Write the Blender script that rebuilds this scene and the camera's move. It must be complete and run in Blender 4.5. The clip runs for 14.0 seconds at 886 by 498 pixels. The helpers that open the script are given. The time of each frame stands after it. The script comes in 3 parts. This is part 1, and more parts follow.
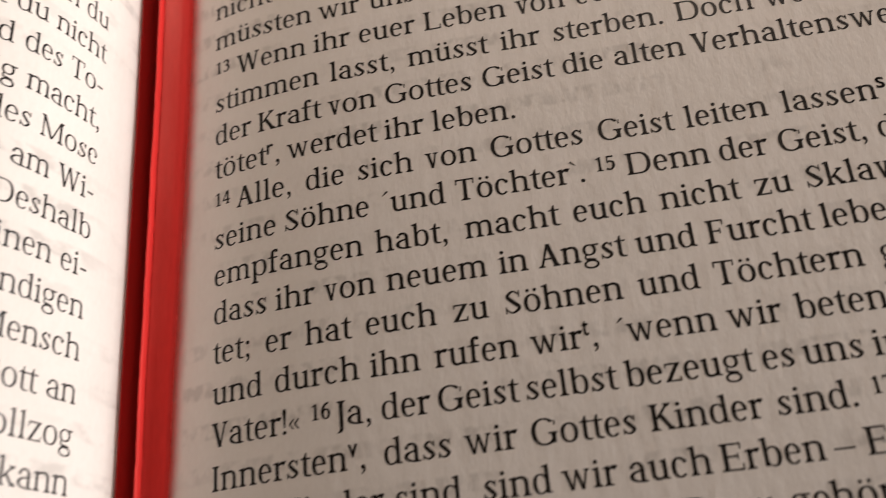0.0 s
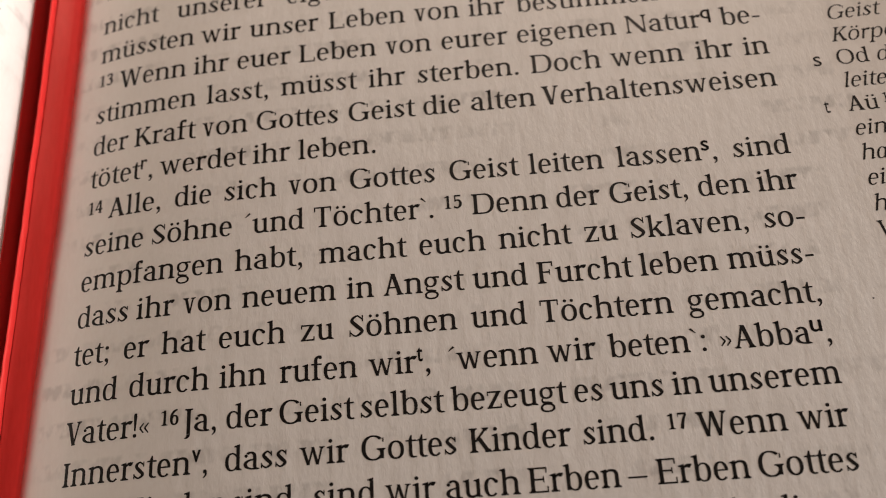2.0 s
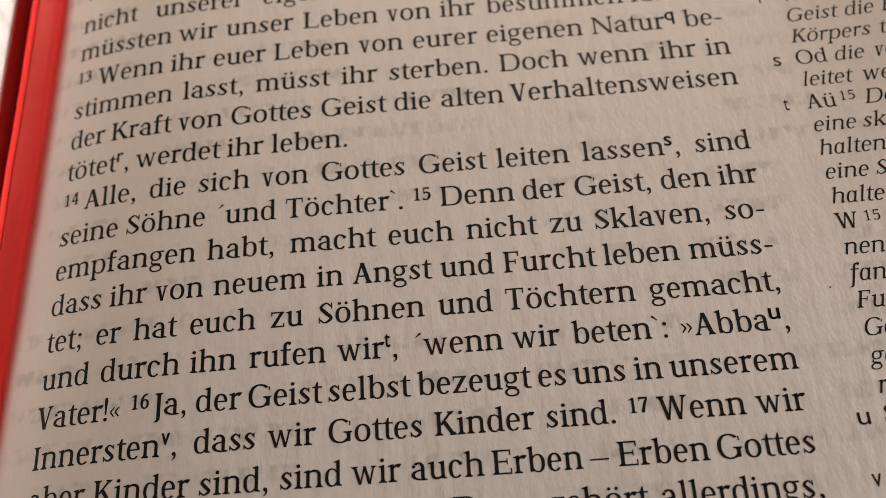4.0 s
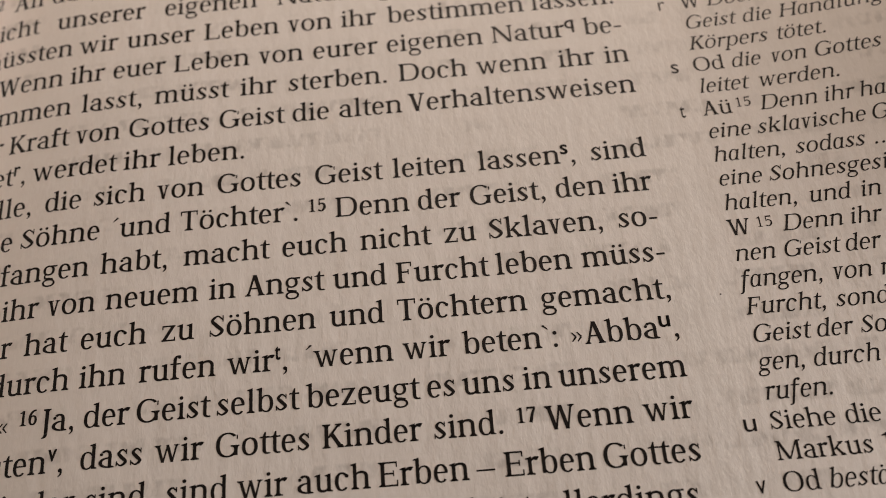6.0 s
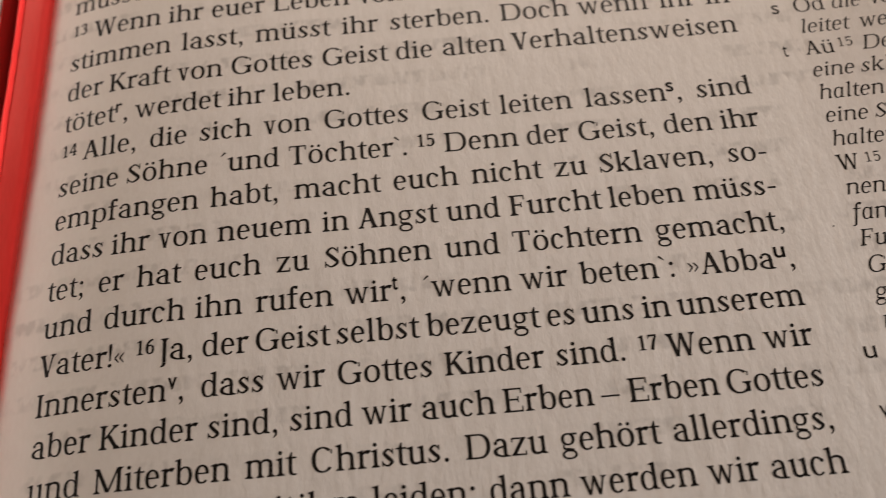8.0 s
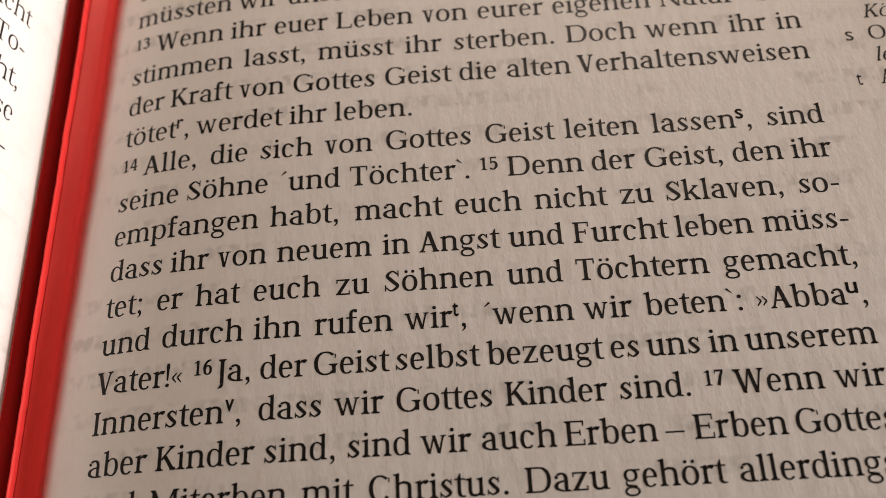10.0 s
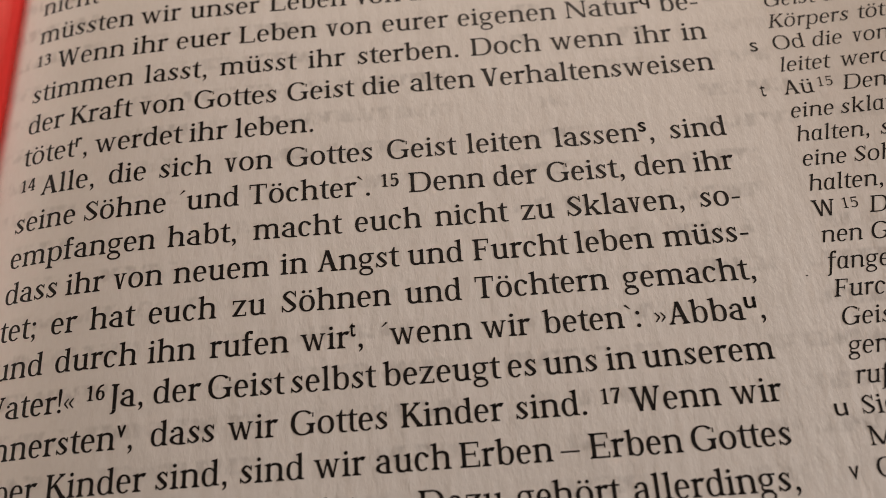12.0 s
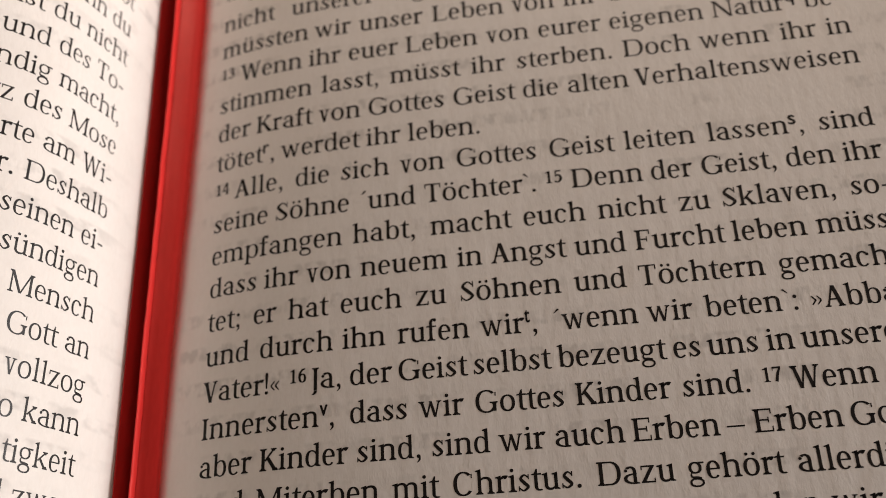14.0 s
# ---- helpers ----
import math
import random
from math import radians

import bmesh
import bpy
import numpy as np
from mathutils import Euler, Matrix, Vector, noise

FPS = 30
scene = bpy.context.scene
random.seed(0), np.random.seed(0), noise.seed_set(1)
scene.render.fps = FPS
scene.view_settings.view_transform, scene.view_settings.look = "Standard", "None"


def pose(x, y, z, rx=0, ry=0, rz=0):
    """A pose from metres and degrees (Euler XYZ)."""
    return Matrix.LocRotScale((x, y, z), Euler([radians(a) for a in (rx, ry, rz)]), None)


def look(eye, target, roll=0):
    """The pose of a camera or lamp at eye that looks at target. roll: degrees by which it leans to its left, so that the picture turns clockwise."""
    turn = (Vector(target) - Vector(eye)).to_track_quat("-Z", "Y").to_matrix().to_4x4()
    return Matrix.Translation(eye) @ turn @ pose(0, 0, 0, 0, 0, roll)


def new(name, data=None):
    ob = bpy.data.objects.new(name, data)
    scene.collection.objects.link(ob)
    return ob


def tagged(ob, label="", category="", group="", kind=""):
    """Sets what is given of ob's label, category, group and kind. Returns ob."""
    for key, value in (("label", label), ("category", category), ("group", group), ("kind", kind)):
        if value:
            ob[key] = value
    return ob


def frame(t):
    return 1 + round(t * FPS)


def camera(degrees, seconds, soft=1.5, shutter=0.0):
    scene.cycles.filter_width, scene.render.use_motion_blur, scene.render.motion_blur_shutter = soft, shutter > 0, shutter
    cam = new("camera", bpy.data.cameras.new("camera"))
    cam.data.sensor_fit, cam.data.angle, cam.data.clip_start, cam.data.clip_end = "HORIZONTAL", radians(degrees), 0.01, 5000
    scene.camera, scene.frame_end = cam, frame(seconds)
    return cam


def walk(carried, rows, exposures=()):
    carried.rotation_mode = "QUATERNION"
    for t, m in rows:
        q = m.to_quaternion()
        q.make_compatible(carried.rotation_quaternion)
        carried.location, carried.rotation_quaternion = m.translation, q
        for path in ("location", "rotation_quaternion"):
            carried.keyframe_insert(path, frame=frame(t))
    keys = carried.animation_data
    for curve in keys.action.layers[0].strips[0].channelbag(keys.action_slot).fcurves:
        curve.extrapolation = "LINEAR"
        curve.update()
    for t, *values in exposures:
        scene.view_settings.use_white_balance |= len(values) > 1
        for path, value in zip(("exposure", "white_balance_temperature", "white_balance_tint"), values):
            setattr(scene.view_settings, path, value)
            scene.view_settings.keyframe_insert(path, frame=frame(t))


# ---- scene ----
# One lens for the whole clip; the page plane lies PAGE_Z above the tabletop.
PAGE_Z = 0.030
cam = camera(46.6, 14.0, soft=0.65, shutter=0.15)
cam.data.dof.use_dof = True
cam.data.dof.focus_distance = 0.0998
cam.data.dof.aperture_fstop = 26.0

# seconds, place over the page (metres), turn (degrees)
PATH = [
    (0, 0.03302, -0.04825, 0.08588, 23.884, 8.819, -5.052),
    (0.5, 0.04119, -0.04076, 0.07851, 24.108, 5.660, -4.669),
    (1, 0.03552, -0.04456, 0.08242, 23.310, 3.893, -4.008),
    (1.5, 0.03688, -0.04730, 0.08466, 23.660, 3.296, -3.719),
    (2, 0.04146, -0.04828, 0.09357, 23.351, 3.692, -3.306),
    (2.5, 0.04584, -0.05223, 0.09177, 25.042, 3.465, -3.382),
    (4.8, 0.04223, -0.05339, 0.09455, 25.279, 2.959, -3.208),
    (5, 0.04406, -0.05262, 0.09460, 25.081, 3.051, -3.280),
    (5.5, 0.04923, -0.05343, 0.09366, 25.624, 2.593, -3.812),
    (6, 0.05280, -0.05335, 0.09309, 25.523, 2.698, -4.151),
    (6.5, 0.05568, -0.05264, 0.09250, 25.091, 2.852, -4.382),
    (7, 0.05603, -0.05161, 0.09353, 25.214, 2.380, -4.815),
    (7.5, 0.05420, -0.05330, 0.09211, 25.385, 1.543, -5.165),
    (8, 0.03905, -0.05867, 0.09088, 25.614, 1.646, -4.477),
    (8.2, 0.03509, -0.05801, 0.09167, 24.804, 1.805, -3.920),
    (10.3, 0.03756, -0.05489, 0.09044, 25.934, 2.843, -2.375),
    (10.5, 0.04001, -0.05297, 0.09173, 25.529, 2.838, -2.657),
    (11, 0.04174, -0.05277, 0.09233, 25.447, 2.152, -3.071),
    (11.5, 0.04197, -0.05329, 0.09120, 25.592, 2.070, -3.316),
    (12, 0.04453, -0.05371, 0.09013, 25.527, 2.085, -3.559),
    (12.5, 0.04559, -0.05202, 0.08872, 25.571, 1.974, -3.826),
    (13, 0.04432, -0.04967, 0.09656, 25.606, 3.640, -4.628),
    (13.5, 0.03453, -0.05588, 0.10574, 24.542, 4.852, -3.992),
    (14, 0.03698, -0.05551, 0.09937, 24.284, 7.116, -2.571),
]
EXPOSURES = [(0, -0.92), (0.5, -0.96), (1.0, -0.9), (1.5, -0.92), (2.0, -0.78), (5.0, -0.7), (5.5, -0.68), (7.0, -0.64), (7.5, -0.5), (8.0, -0.68), (11.0, -0.72), (12.0, -0.73), (13.0, -0.84), (13.5, -0.86), (14.0, -1.03)]
walk(cam, [(t, pose(x, y, z + PAGE_Z, rx, ry, rz)) for t, x, y, z, rx, ry, rz in PATH], EXPOSURES)

# ---- light: one warm lamp low over the table, at the right of the book, and an added fill light, in a plain room ----
world = bpy.data.worlds.new("room_air")
scene.world = world
world.use_nodes = True
world.node_tree.nodes["Background"].inputs[0].default_value = (1.0, 0.86, 0.74, 1)
world.node_tree.nodes["Background"].inputs[1].default_value = 0.02


def lamp(name, place, target, size, watts, colour):
    data = bpy.data.lights.new(name, "AREA")
    data.shape, data.size, data.energy, data.color = "DISK", size, watts, colour
    ob = new(name, data)
    ob.matrix_world = look(place, target)


lamp("table_lamp_light", (0.74, 0.04, 0.112), (0.0, 0.0, 0.04), 0.16, 12.9, (1.0, 0.942, 0.93))
# added fill with no known source: brightens the right page's head and the ribbon
lamp("added_fill_light", (0.10, 0.225, 0.18), (0.05, 0.0, 0.03), 0.10, 0.87, (1.0, 0.805, 0.675))


# ---- materials ----
def material(name):
    m = bpy.data.materials.new(name)
    m.use_nodes = True
    return m, m.node_tree.nodes, m.node_tree.links, m.node_tree.nodes["Principled BSDF"]


def node(nodes, kind, **values):
    n = nodes.new(kind)
    for key, value in values.items():
        n.inputs[key].default_value = value
    return n


def mixer(nodes, links, blend, fac, a, b):
    n = nodes.new("ShaderNodeMix")
    n.data_type, n.blend_type = "RGBA", blend
    for socket, value in ((n.inputs[0], fac), (n.inputs[6], a), (n.inputs[7], b)):
        if hasattr(value, "is_linked"):
            links.new(value, socket)
        else:
            socket.default_value = value
    return n.outputs[2]


def ramp(nodes, links, source, stops):
    n = nodes.new("ShaderNodeValToRGB")
    n.color_ramp.elements[0].position, n.color_ramp.elements[0].color = stops[0][0], (*[stops[0][1]] * 3, 1)
    n.color_ramp.elements[1].position, n.color_ramp.elements[1].color = stops[1][0], (*[stops[1][1]] * 3, 1)
    links.new(source, n.inputs[0])
    return n.outputs[0]


def paper_material():
    """Thin book paper: cloudy tone, fibres, the faint print of the other side showing through."""
    m, nodes, links, bsdf = material("thin_paper")
    coord = nodes.new("ShaderNodeTexCoord").outputs["Object"]
    cloud = node(nodes, "ShaderNodeTexNoise", Scale=160.0, Detail=4.0, Roughness=0.6)
    fibre_map = node(nodes, "ShaderNodeMapping", Scale=(1.0, 0.38, 0.8))
    links.new(coord, fibre_map.inputs[0])
    fibre = node(nodes, "ShaderNodeTexNoise", Scale=2600.0, Detail=5.0, Roughness=0.65, Distortion=0.6)
    links.new(coord, cloud.inputs["Vector"])
    links.new(fibre_map.outputs[0], fibre.inputs["Vector"])
    # print of the back: rows one line apart, broken up into letters and words
    ghost_map = node(nodes, "ShaderNodeMapping", Scale=(1.0, 0.55, 0.3), Location=(0.0031, 0.0, 0.0))
    links.new(coord, ghost_map.inputs[0])
    letters = node(nodes, "ShaderNodeTexNoise", Scale=1150.0, Detail=2.0, Roughness=0.5)
    words = node(nodes, "ShaderNodeTexNoise", Scale=110.0, Detail=1.0)
    links.new(ghost_map.outputs[0], letters.inputs["Vector"])
    links.new(ghost_map.outputs[0], words.inputs["Vector"])
    rows = nodes.new("ShaderNodeTexWave")
    rows.wave_type, rows.bands_direction, rows.wave_profile = "BANDS", "Y", "SIN"
    rows.inputs["Scale"].default_value = 2 * math.pi / (20 * 0.004)
    rows.inputs["Phase Offset"].default_value = 0.6
    links.new(coord, rows.inputs["Vector"])
    a = ramp(nodes, links, rows.outputs["Fac"], ((0.55, 0.0), (0.80, 1.0)))
    b = ramp(nodes, links, letters.outputs["Fac"], ((0.42, 0.0), (0.62, 1.0)))
    c = ramp(nodes, links, words.outputs["Fac"], ((0.43, 0.0), (0.60, 1.0)))
    ghost = mixer(nodes, links, "MULTIPLY", 1.0, mixer(nodes, links, "MULTIPLY", 1.0, a, b), c)
    tone = mixer(nodes, links, "MIX", cloud.outputs["Fac"], (0.66, 0.615, 0.565, 1), (0.76, 0.715, 0.665, 1))
    tone = mixer(nodes, links, "MIX", ramp(nodes, links, fibre.outputs["Fac"], ((0.35, 0.0), (0.75, 0.35))), tone, (0.80, 0.77, 0.73, 1))
    ghost_amount = nodes.new("ShaderNodeMath")
    ghost_amount.operation = "MULTIPLY"
    ghost_amount.inputs[1].default_value = 0.30
    links.new(ghost, ghost_amount.inputs[0])
    tone = mixer(nodes, links, "MIX", ghost_amount.outputs[0], tone, (0.25, 0.23, 0.21, 1))
    links.new(tone, bsdf.inputs["Base Color"])
    bsdf.inputs["Roughness"].default_value = 0.72
    bsdf.inputs["Specular IOR Level"].default_value = 0.25
    bump = node(nodes, "ShaderNodeBump", Strength=0.45, Distance=0.00005)
    links.new(fibre.outputs["Fac"], bump.inputs["Height"])
    swell = node(nodes, "ShaderNodeTexNoise", Scale=620.0, Detail=3.0, Roughness=0.55)
    links.new(fibre_map.outputs[0], swell.inputs["Vector"])
    cockle = node(nodes, "ShaderNodeBump", Strength=0.42, Distance=0.00018)
    links.new(swell.outputs["Fac"], cockle.inputs["Height"])
    links.new(cockle.outputs[0], bump.inputs["Normal"])
    links.new(bump.outputs[0], bsdf.inputs["Normal"])
    return m


def ink_material(name, colour):
    m, nodes, links, bsdf = material(name)
    coord = nodes.new("ShaderNodeTexCoord").outputs["Object"]
    grain = node(nodes, "ShaderNodeTexNoise", Scale=5200.0, Detail=3.0)
    links.new(coord, grain.inputs["Vector"])
    light = tuple(min(1.0, c * 1.6 + 0.006) for c in colour) + (1,)
    tone = mixer(nodes, links, "MIX", ramp(nodes, links, grain.outputs["Fac"], ((0.4, 0.0), (0.72, 1.0))), (*colour, 1), light)
    links.new(tone, bsdf.inputs["Base Color"])
    bsdf.inputs["Roughness"].default_value = 0.45
    bsdf.inputs["Specular IOR Level"].default_value = 0.22
    return m


def satin_material(name, dark, light, rough, bleed=0.0):
    """Woven satin; last value: how far its edge fades, imitating blurred red bounce light."""
    m, nodes, links, bsdf = material(name)
    coord = nodes.new("ShaderNodeTexCoord").outputs["Object"]
    weave_map = node(nodes, "ShaderNodeMapping", Scale=(1.0, 0.12, 1.0))
    links.new(coord, weave_map.inputs[0])
    weave = node(nodes, "ShaderNodeTexNoise", Scale=5000.0, Detail=3.0)
    links.new(weave_map.outputs[0], weave.inputs["Vector"])
    tone = mixer(nodes, links, "MIX", weave.outputs["Fac"], (*dark, 1), (*light, 1))
    links.new(tone, bsdf.inputs["Base Color"])
    bsdf.inputs["Roughness"].default_value = rough
    bsdf.inputs["Specular Tint"].default_value = (1.0, 0.35, 0.30, 1)
    if bleed:
        across = nodes.new("ShaderNodeAttribute")
        across.attribute_name = "across"
        thin = nodes.new("ShaderNodeMapRange")
        thin.inputs["From Max"].default_value = bleed
        links.new(across.outputs["Fac"], thin.inputs["Value"])
        fade = nodes.new("ShaderNodeMath")
        fade.operation = "POWER"
        fade.inputs[1].default_value = 2.2
        links.new(thin.outputs[0], fade.inputs[0])
        links.new(fade.outputs[0], bsdf.inputs["Alpha"])
    bump = node(nodes, "ShaderNodeBump", Strength=0.35, Distance=0.00004)
    links.new(weave.outputs["Fac"], bump.inputs["Height"])
    links.new(bump.outputs[0], bsdf.inputs["Normal"])
    return m


def plain_material(name, dark, light, scale, rough, stretch=(1, 1, 1), bump_depth=0.0):
    m, nodes, links, bsdf = material(name)
    coord = nodes.new("ShaderNodeTexCoord").outputs["Object"]
    mapping = node(nodes, "ShaderNodeMapping", Scale=stretch)
    links.new(coord, mapping.inputs[0])
    grain = node(nodes, "ShaderNodeTexNoise", Scale=scale, Detail=6.0, Roughness=0.6)
    links.new(mapping.outputs[0], grain.inputs["Vector"])
    links.new(mixer(nodes, links, "MIX", grain.outputs["Fac"], (*dark, 1), (*light, 1)), bsdf.inputs["Base Color"])
    bsdf.inputs["Roughness"].default_value = rough
    if bump_depth:
        bump = node(nodes, "ShaderNodeBump", Strength=0.4, Distance=bump_depth)
        links.new(grain.outputs["Fac"], bump.inputs["Height"])
        links.new(bump.outputs[0], bsdf.inputs["Normal"])
    return m


PAPER = paper_material()
INK = ink_material("black_ink", (0.0062, 0.0042, 0.0034))
SATIN = satin_material("red_satin", (0.70, 0.030, 0.026), (0.84, 0.046, 0.042), 0.40)
# faded edge paints the soft red glow on the page beside the ribbon
SATIN_BLEED = satin_material("red_satin_bleed_edge", (0.68, 0.030, 0.026), (0.80, 0.046, 0.042), 0.45, 0.52)
# same satin, base colour darkened to paint in the gutter's shade
SATIN_SHADED = satin_material("red_satin_shaded", (0.40, 0.015, 0.014), (0.50, 0.024, 0.022), 0.6)
EDGES = plain_material("paper_edges", (0.50, 0.46, 0.40), (0.72, 0.68, 0.62), 900.0, 0.8, (0.02, 0.02, 6.0), 0.0001)
COVER = plain_material("cover_cloth", (0.030, 0.028, 0.028), (0.060, 0.055, 0.052), 1500.0, 0.6, (1, 1, 1), 0.0001)
WOOD = plain_material("table_wood", (0.16, 0.09, 0.05), (0.32, 0.20, 0.11), 14.0, 0.45, (1.0, 9.0, 1.0), 0.0002)
PLASTER = plain_material("wall_plaster", (0.62, 0.58, 0.53), (0.72, 0.68, 0.63), 40.0, 0.9, (1, 1, 1), 0.001)


# ---- building helpers ----
def mesh_object(name, verts, faces, mat, parent=None, label="", smooth=False):
    me = bpy.data.meshes.new(name)
    me.from_pydata([tuple(v) for v in verts], [], faces)
    me.materials.append(mat)
    if smooth:
        me.polygons.foreach_set("use_smooth", [True] * len(me.polygons))
    me.update()
    ob = new(name, me)
    if parent is not None:
        ob.parent = parent
    return tagged(ob, label) if label else ob


def box(name, low, high, mat, parent=None, label="", bevel=0.0):
    bm = bmesh.new()
    bmesh.ops.create_cube(bm, size=1.0)
    for v in bm.verts:
        v.co = Vector([(a + b) / 2 + c * (b - a) for a, b, c in zip(low, high, v.co)])
    if bevel:
        bmesh.ops.bevel(bm, geom=bm.edges[:], offset=bevel, segments=3, affect="EDGES", profile=0.5)
    me = bpy.data.meshes.new(name)
    bm.to_mesh(me)
    bm.free()
    me.materials.append(mat)
    ob = new(name, me)
    if parent is not None:
        ob.parent = parent
    return tagged(ob, label) if label else ob


# ---- room and table ----
tagged(box("floor", (-1.6, -1.8, -0.80), (2.0, 1.8, -0.75), WOOD), "plain brown wooden floor of the room", "floor", kind="structure")
tagged(box("ceiling", (-1.6, -1.8, 1.70), (2.0, 1.8, 1.75), PLASTER), "plain pale plaster ceiling of the room", "ceiling", kind="structure")
for wall_name, low, high in (("wall_north", (-1.6, 1.8, -0.80), (2.0, 1.9, 1.75)), ("wall_south", (-1.6, -1.9, -0.80), (2.0, -1.8, 1.75)),
                             ("wall_east", (2.0, -1.9, -0.80), (2.1, 1.9, 1.75)), ("wall_west", (-1.7, -1.9, -0.80), (-1.6, 1.9, 1.75))):
    tagged(box(wall_name, low, high, PLASTER), "plain pale plaster wall of the room", "wall", kind="structure")
table = new("table")
tagged(table, "plain brown wooden table under the open book", "table")
table.location = (0, 0, -0.75)
box("tabletop", (-0.55, -0.40, 0.722), (0.75, 0.45, 0.75), WOOD, table, bevel=0.004)
for leg_x in (-0.50, 0.66):
    for leg_y in (-0.35, 0.36):
        box("leg", (leg_x, leg_y, 0.0), (leg_x + 0.05, leg_y + 0.05, 0.722), WOOD, table, bevel=0.003)

# ---- the book: page forms, in millimetres over the right page's plane ----
DIP, REACH = 3.05, 8.5          # how deep and how far the right page bends down into the gutter
GUTTER_X = -8.2
PAGE_TOP, PAGE_FOOT, PAGE_EDGE = 84.0, -128.0, 131.0
LINE = 4.0                      # line pitch of the main text
COLUMN = 73.44                  # width of the main column


def right_z(x, y=4.0):
    """The right page's height; towards the foot of the book it bends down less."""
    k = np.clip((4.0 - np.asarray(y, float)) / 36.0, 0, 1)
    return -(DIP - 0.50 * k * k * (3 - 2 * k)) * np.exp(-np.asarray(x, float) / REACH)


_x = np.linspace(GUTTER_X + 0.6, PAGE_EDGE, 3000)
_u = np.concatenate([[0], np.cumsum(np.hypot(np.diff(_x), np.diff(right_z(_x))))])
_u -= np.interp(0.0, _x, _u)


def curl(x, y):
    """How far the loose leaf lifts towards its outer upper corner."""
    far = np.maximum(np.asarray(x, float) - 77.0, 0)
    rise = np.where(far < 26, 0.0036 * far**2, 0.0036 * 676 + 0.187 * (far - 26) - 0.0033 * (far - 26) ** 2)
    k = np.clip((np.asarray(y, float) + 34.0) / 56.0, 0, 1)
    return rise * (3 * k * k - 2 * k**3) * 1.08


def right_page(u, v, lift=0.0):
    """A place on the right page: u along the line from the column's edge, v up the page (arrays, millimetres)."""
    x = np.interp(u, _u, _x)
    z = right_z(x, v)
    slope = -z / REACH
    n = 1 / np.sqrt(1 + slope * slope)
    return np.stack([x - lift * slope * n, v, z + curl(x, v) + lift * n], -1) / 1000 + np.array([0, 0, PAGE_Z])


# the left page rises steeply out of the gutter and arches over the thick left half
_s = np.linspace(0.0, 152.0, 3041)
_lean = np.radians(np.interp(_s, [0, 8, 11, 12.6, 18.4, 23.4, 29.4, 38.4, 52.4, 68, 152], [90, 90, 79.7, 70.7, 67.4, 53.0, 38.0, 21, 8, 0, -1.5]))
_lx = np.concatenate([[0], -np.cumsum(np.cos(_lean[:-1]) * np.diff(_s))]) + GUTTER_X - 0.7
_lz = np.concatenate([[0], np.cumsum(np.sin(_lean[:-1]) * np.diff(_s))]) - 8.0
LEFT_END = 11.68                 # the left column's edge, along the page from the gutter


def left_skew(s, y):
    """The left page leans a little across the gutter: more upright towards the head of the book."""
    return (-0.84 + 1.012 * (y + 16.2) / 40) * np.clip(s / 9.0, 0, 1) + 0.4 * (y + 15) / 20 * np.clip((s - 11) / 9.0, 0, 1)


def left_page(u, v, lift=0.0):
    """A place on the left page: u is measured from the column's right edge, negative to the left."""
    s = LEFT_END - u
    x, z, lean = (np.interp(s, _s, a) for a in (_lx, _lz, _lean))
    return np.stack([x + left_skew(s, v) + lift * np.sin(lean), v - 0.018 * np.maximum(u, -60), z + lift * np.cos(lean)], -1) / 1000 + np.array([0, 0, PAGE_Z])


book = new("open_book")
tagged(book, "thick open book with thin cream paper and black German serif print", "book")


def sheet(name, place, us, vs, label):
    """A page: a thin bent sheet with a little thickness."""
    uu, vv = np.meshgrid(us, vs)
    top = place(uu.ravel(), vv.ravel(), 0.0)
    low = place(uu.ravel(), vv.ravel(), -0.06)
    n, w, h = len(top), len(us), len(vs)
    faces = []
    for j in range(h - 1):
        for i in range(w - 1):
            a = j * w + i
            faces.append((a, a + 1, a + w + 1, a + w))
            faces.append((n + a, n + a + w, n + a + w + 1, n + a + 1))
    rim = [i for i in range(w)] + [j * w + w - 1 for j in range(1, h)] + [(h - 1) * w + i for i in range(w - 2, -1, -1)] + [j * w for j in range(h - 2, 0, -1)]
    for a, b in zip(rim, rim[1:] + rim[:1]):
        faces.append((a, n + a, n + b, b))
    return mesh_object(name, np.concatenate([top, low]), faces, PAPER, book, label, smooth=True)


page_rows = np.linspace(PAGE_FOOT, PAGE_TOP, 90)
right_us = np.concatenate([np.linspace(_u[0], 40, 260), np.linspace(40.5, _u[-1], 80)])
right_leaf = sheet("right_page", right_page, right_us, page_rows, "cream right-hand page bending into the gutter")
left_us = np.concatenate([np.linspace(LEFT_END - 142, LEFT_END - 68, 20), np.linspace(LEFT_END - 67, LEFT_END, 300)])
left_leaf = sheet("left_page", left_page, left_us, page_rows, "bright left-hand page arching out of the gutter")


def stack(name, profile, floor_z, label, skew=None):
    """The block of leaves under a page: the page's own line, closed down to the cover."""
    xs, zs = profile
    ring = [(x, z) for x, z in zip(xs, zs)] + [(xs[-1], floor_z), (xs[0], floor_z)]
    verts, n = [], len(ring)
    for y in (PAGE_FOOT + 0.3, PAGE_TOP - 0.3):
        shift = list(skew(y)) if skew else [0.0] * len(xs)
        verts += [((x + d) / 1000, y / 1000, z / 1000 + PAGE_Z) for (x, z), d in zip(ring, shift + [shift[-1], shift[0]])]
    faces = [(i, (i + 1) % n, n + (i + 1) % n, n + i) for i in range(n)]
    faces += [tuple(range(n - 1, -1, -1)), tuple(range(n, 2 * n))]
    return mesh_object(name, verts, faces, EDGES, book, label)


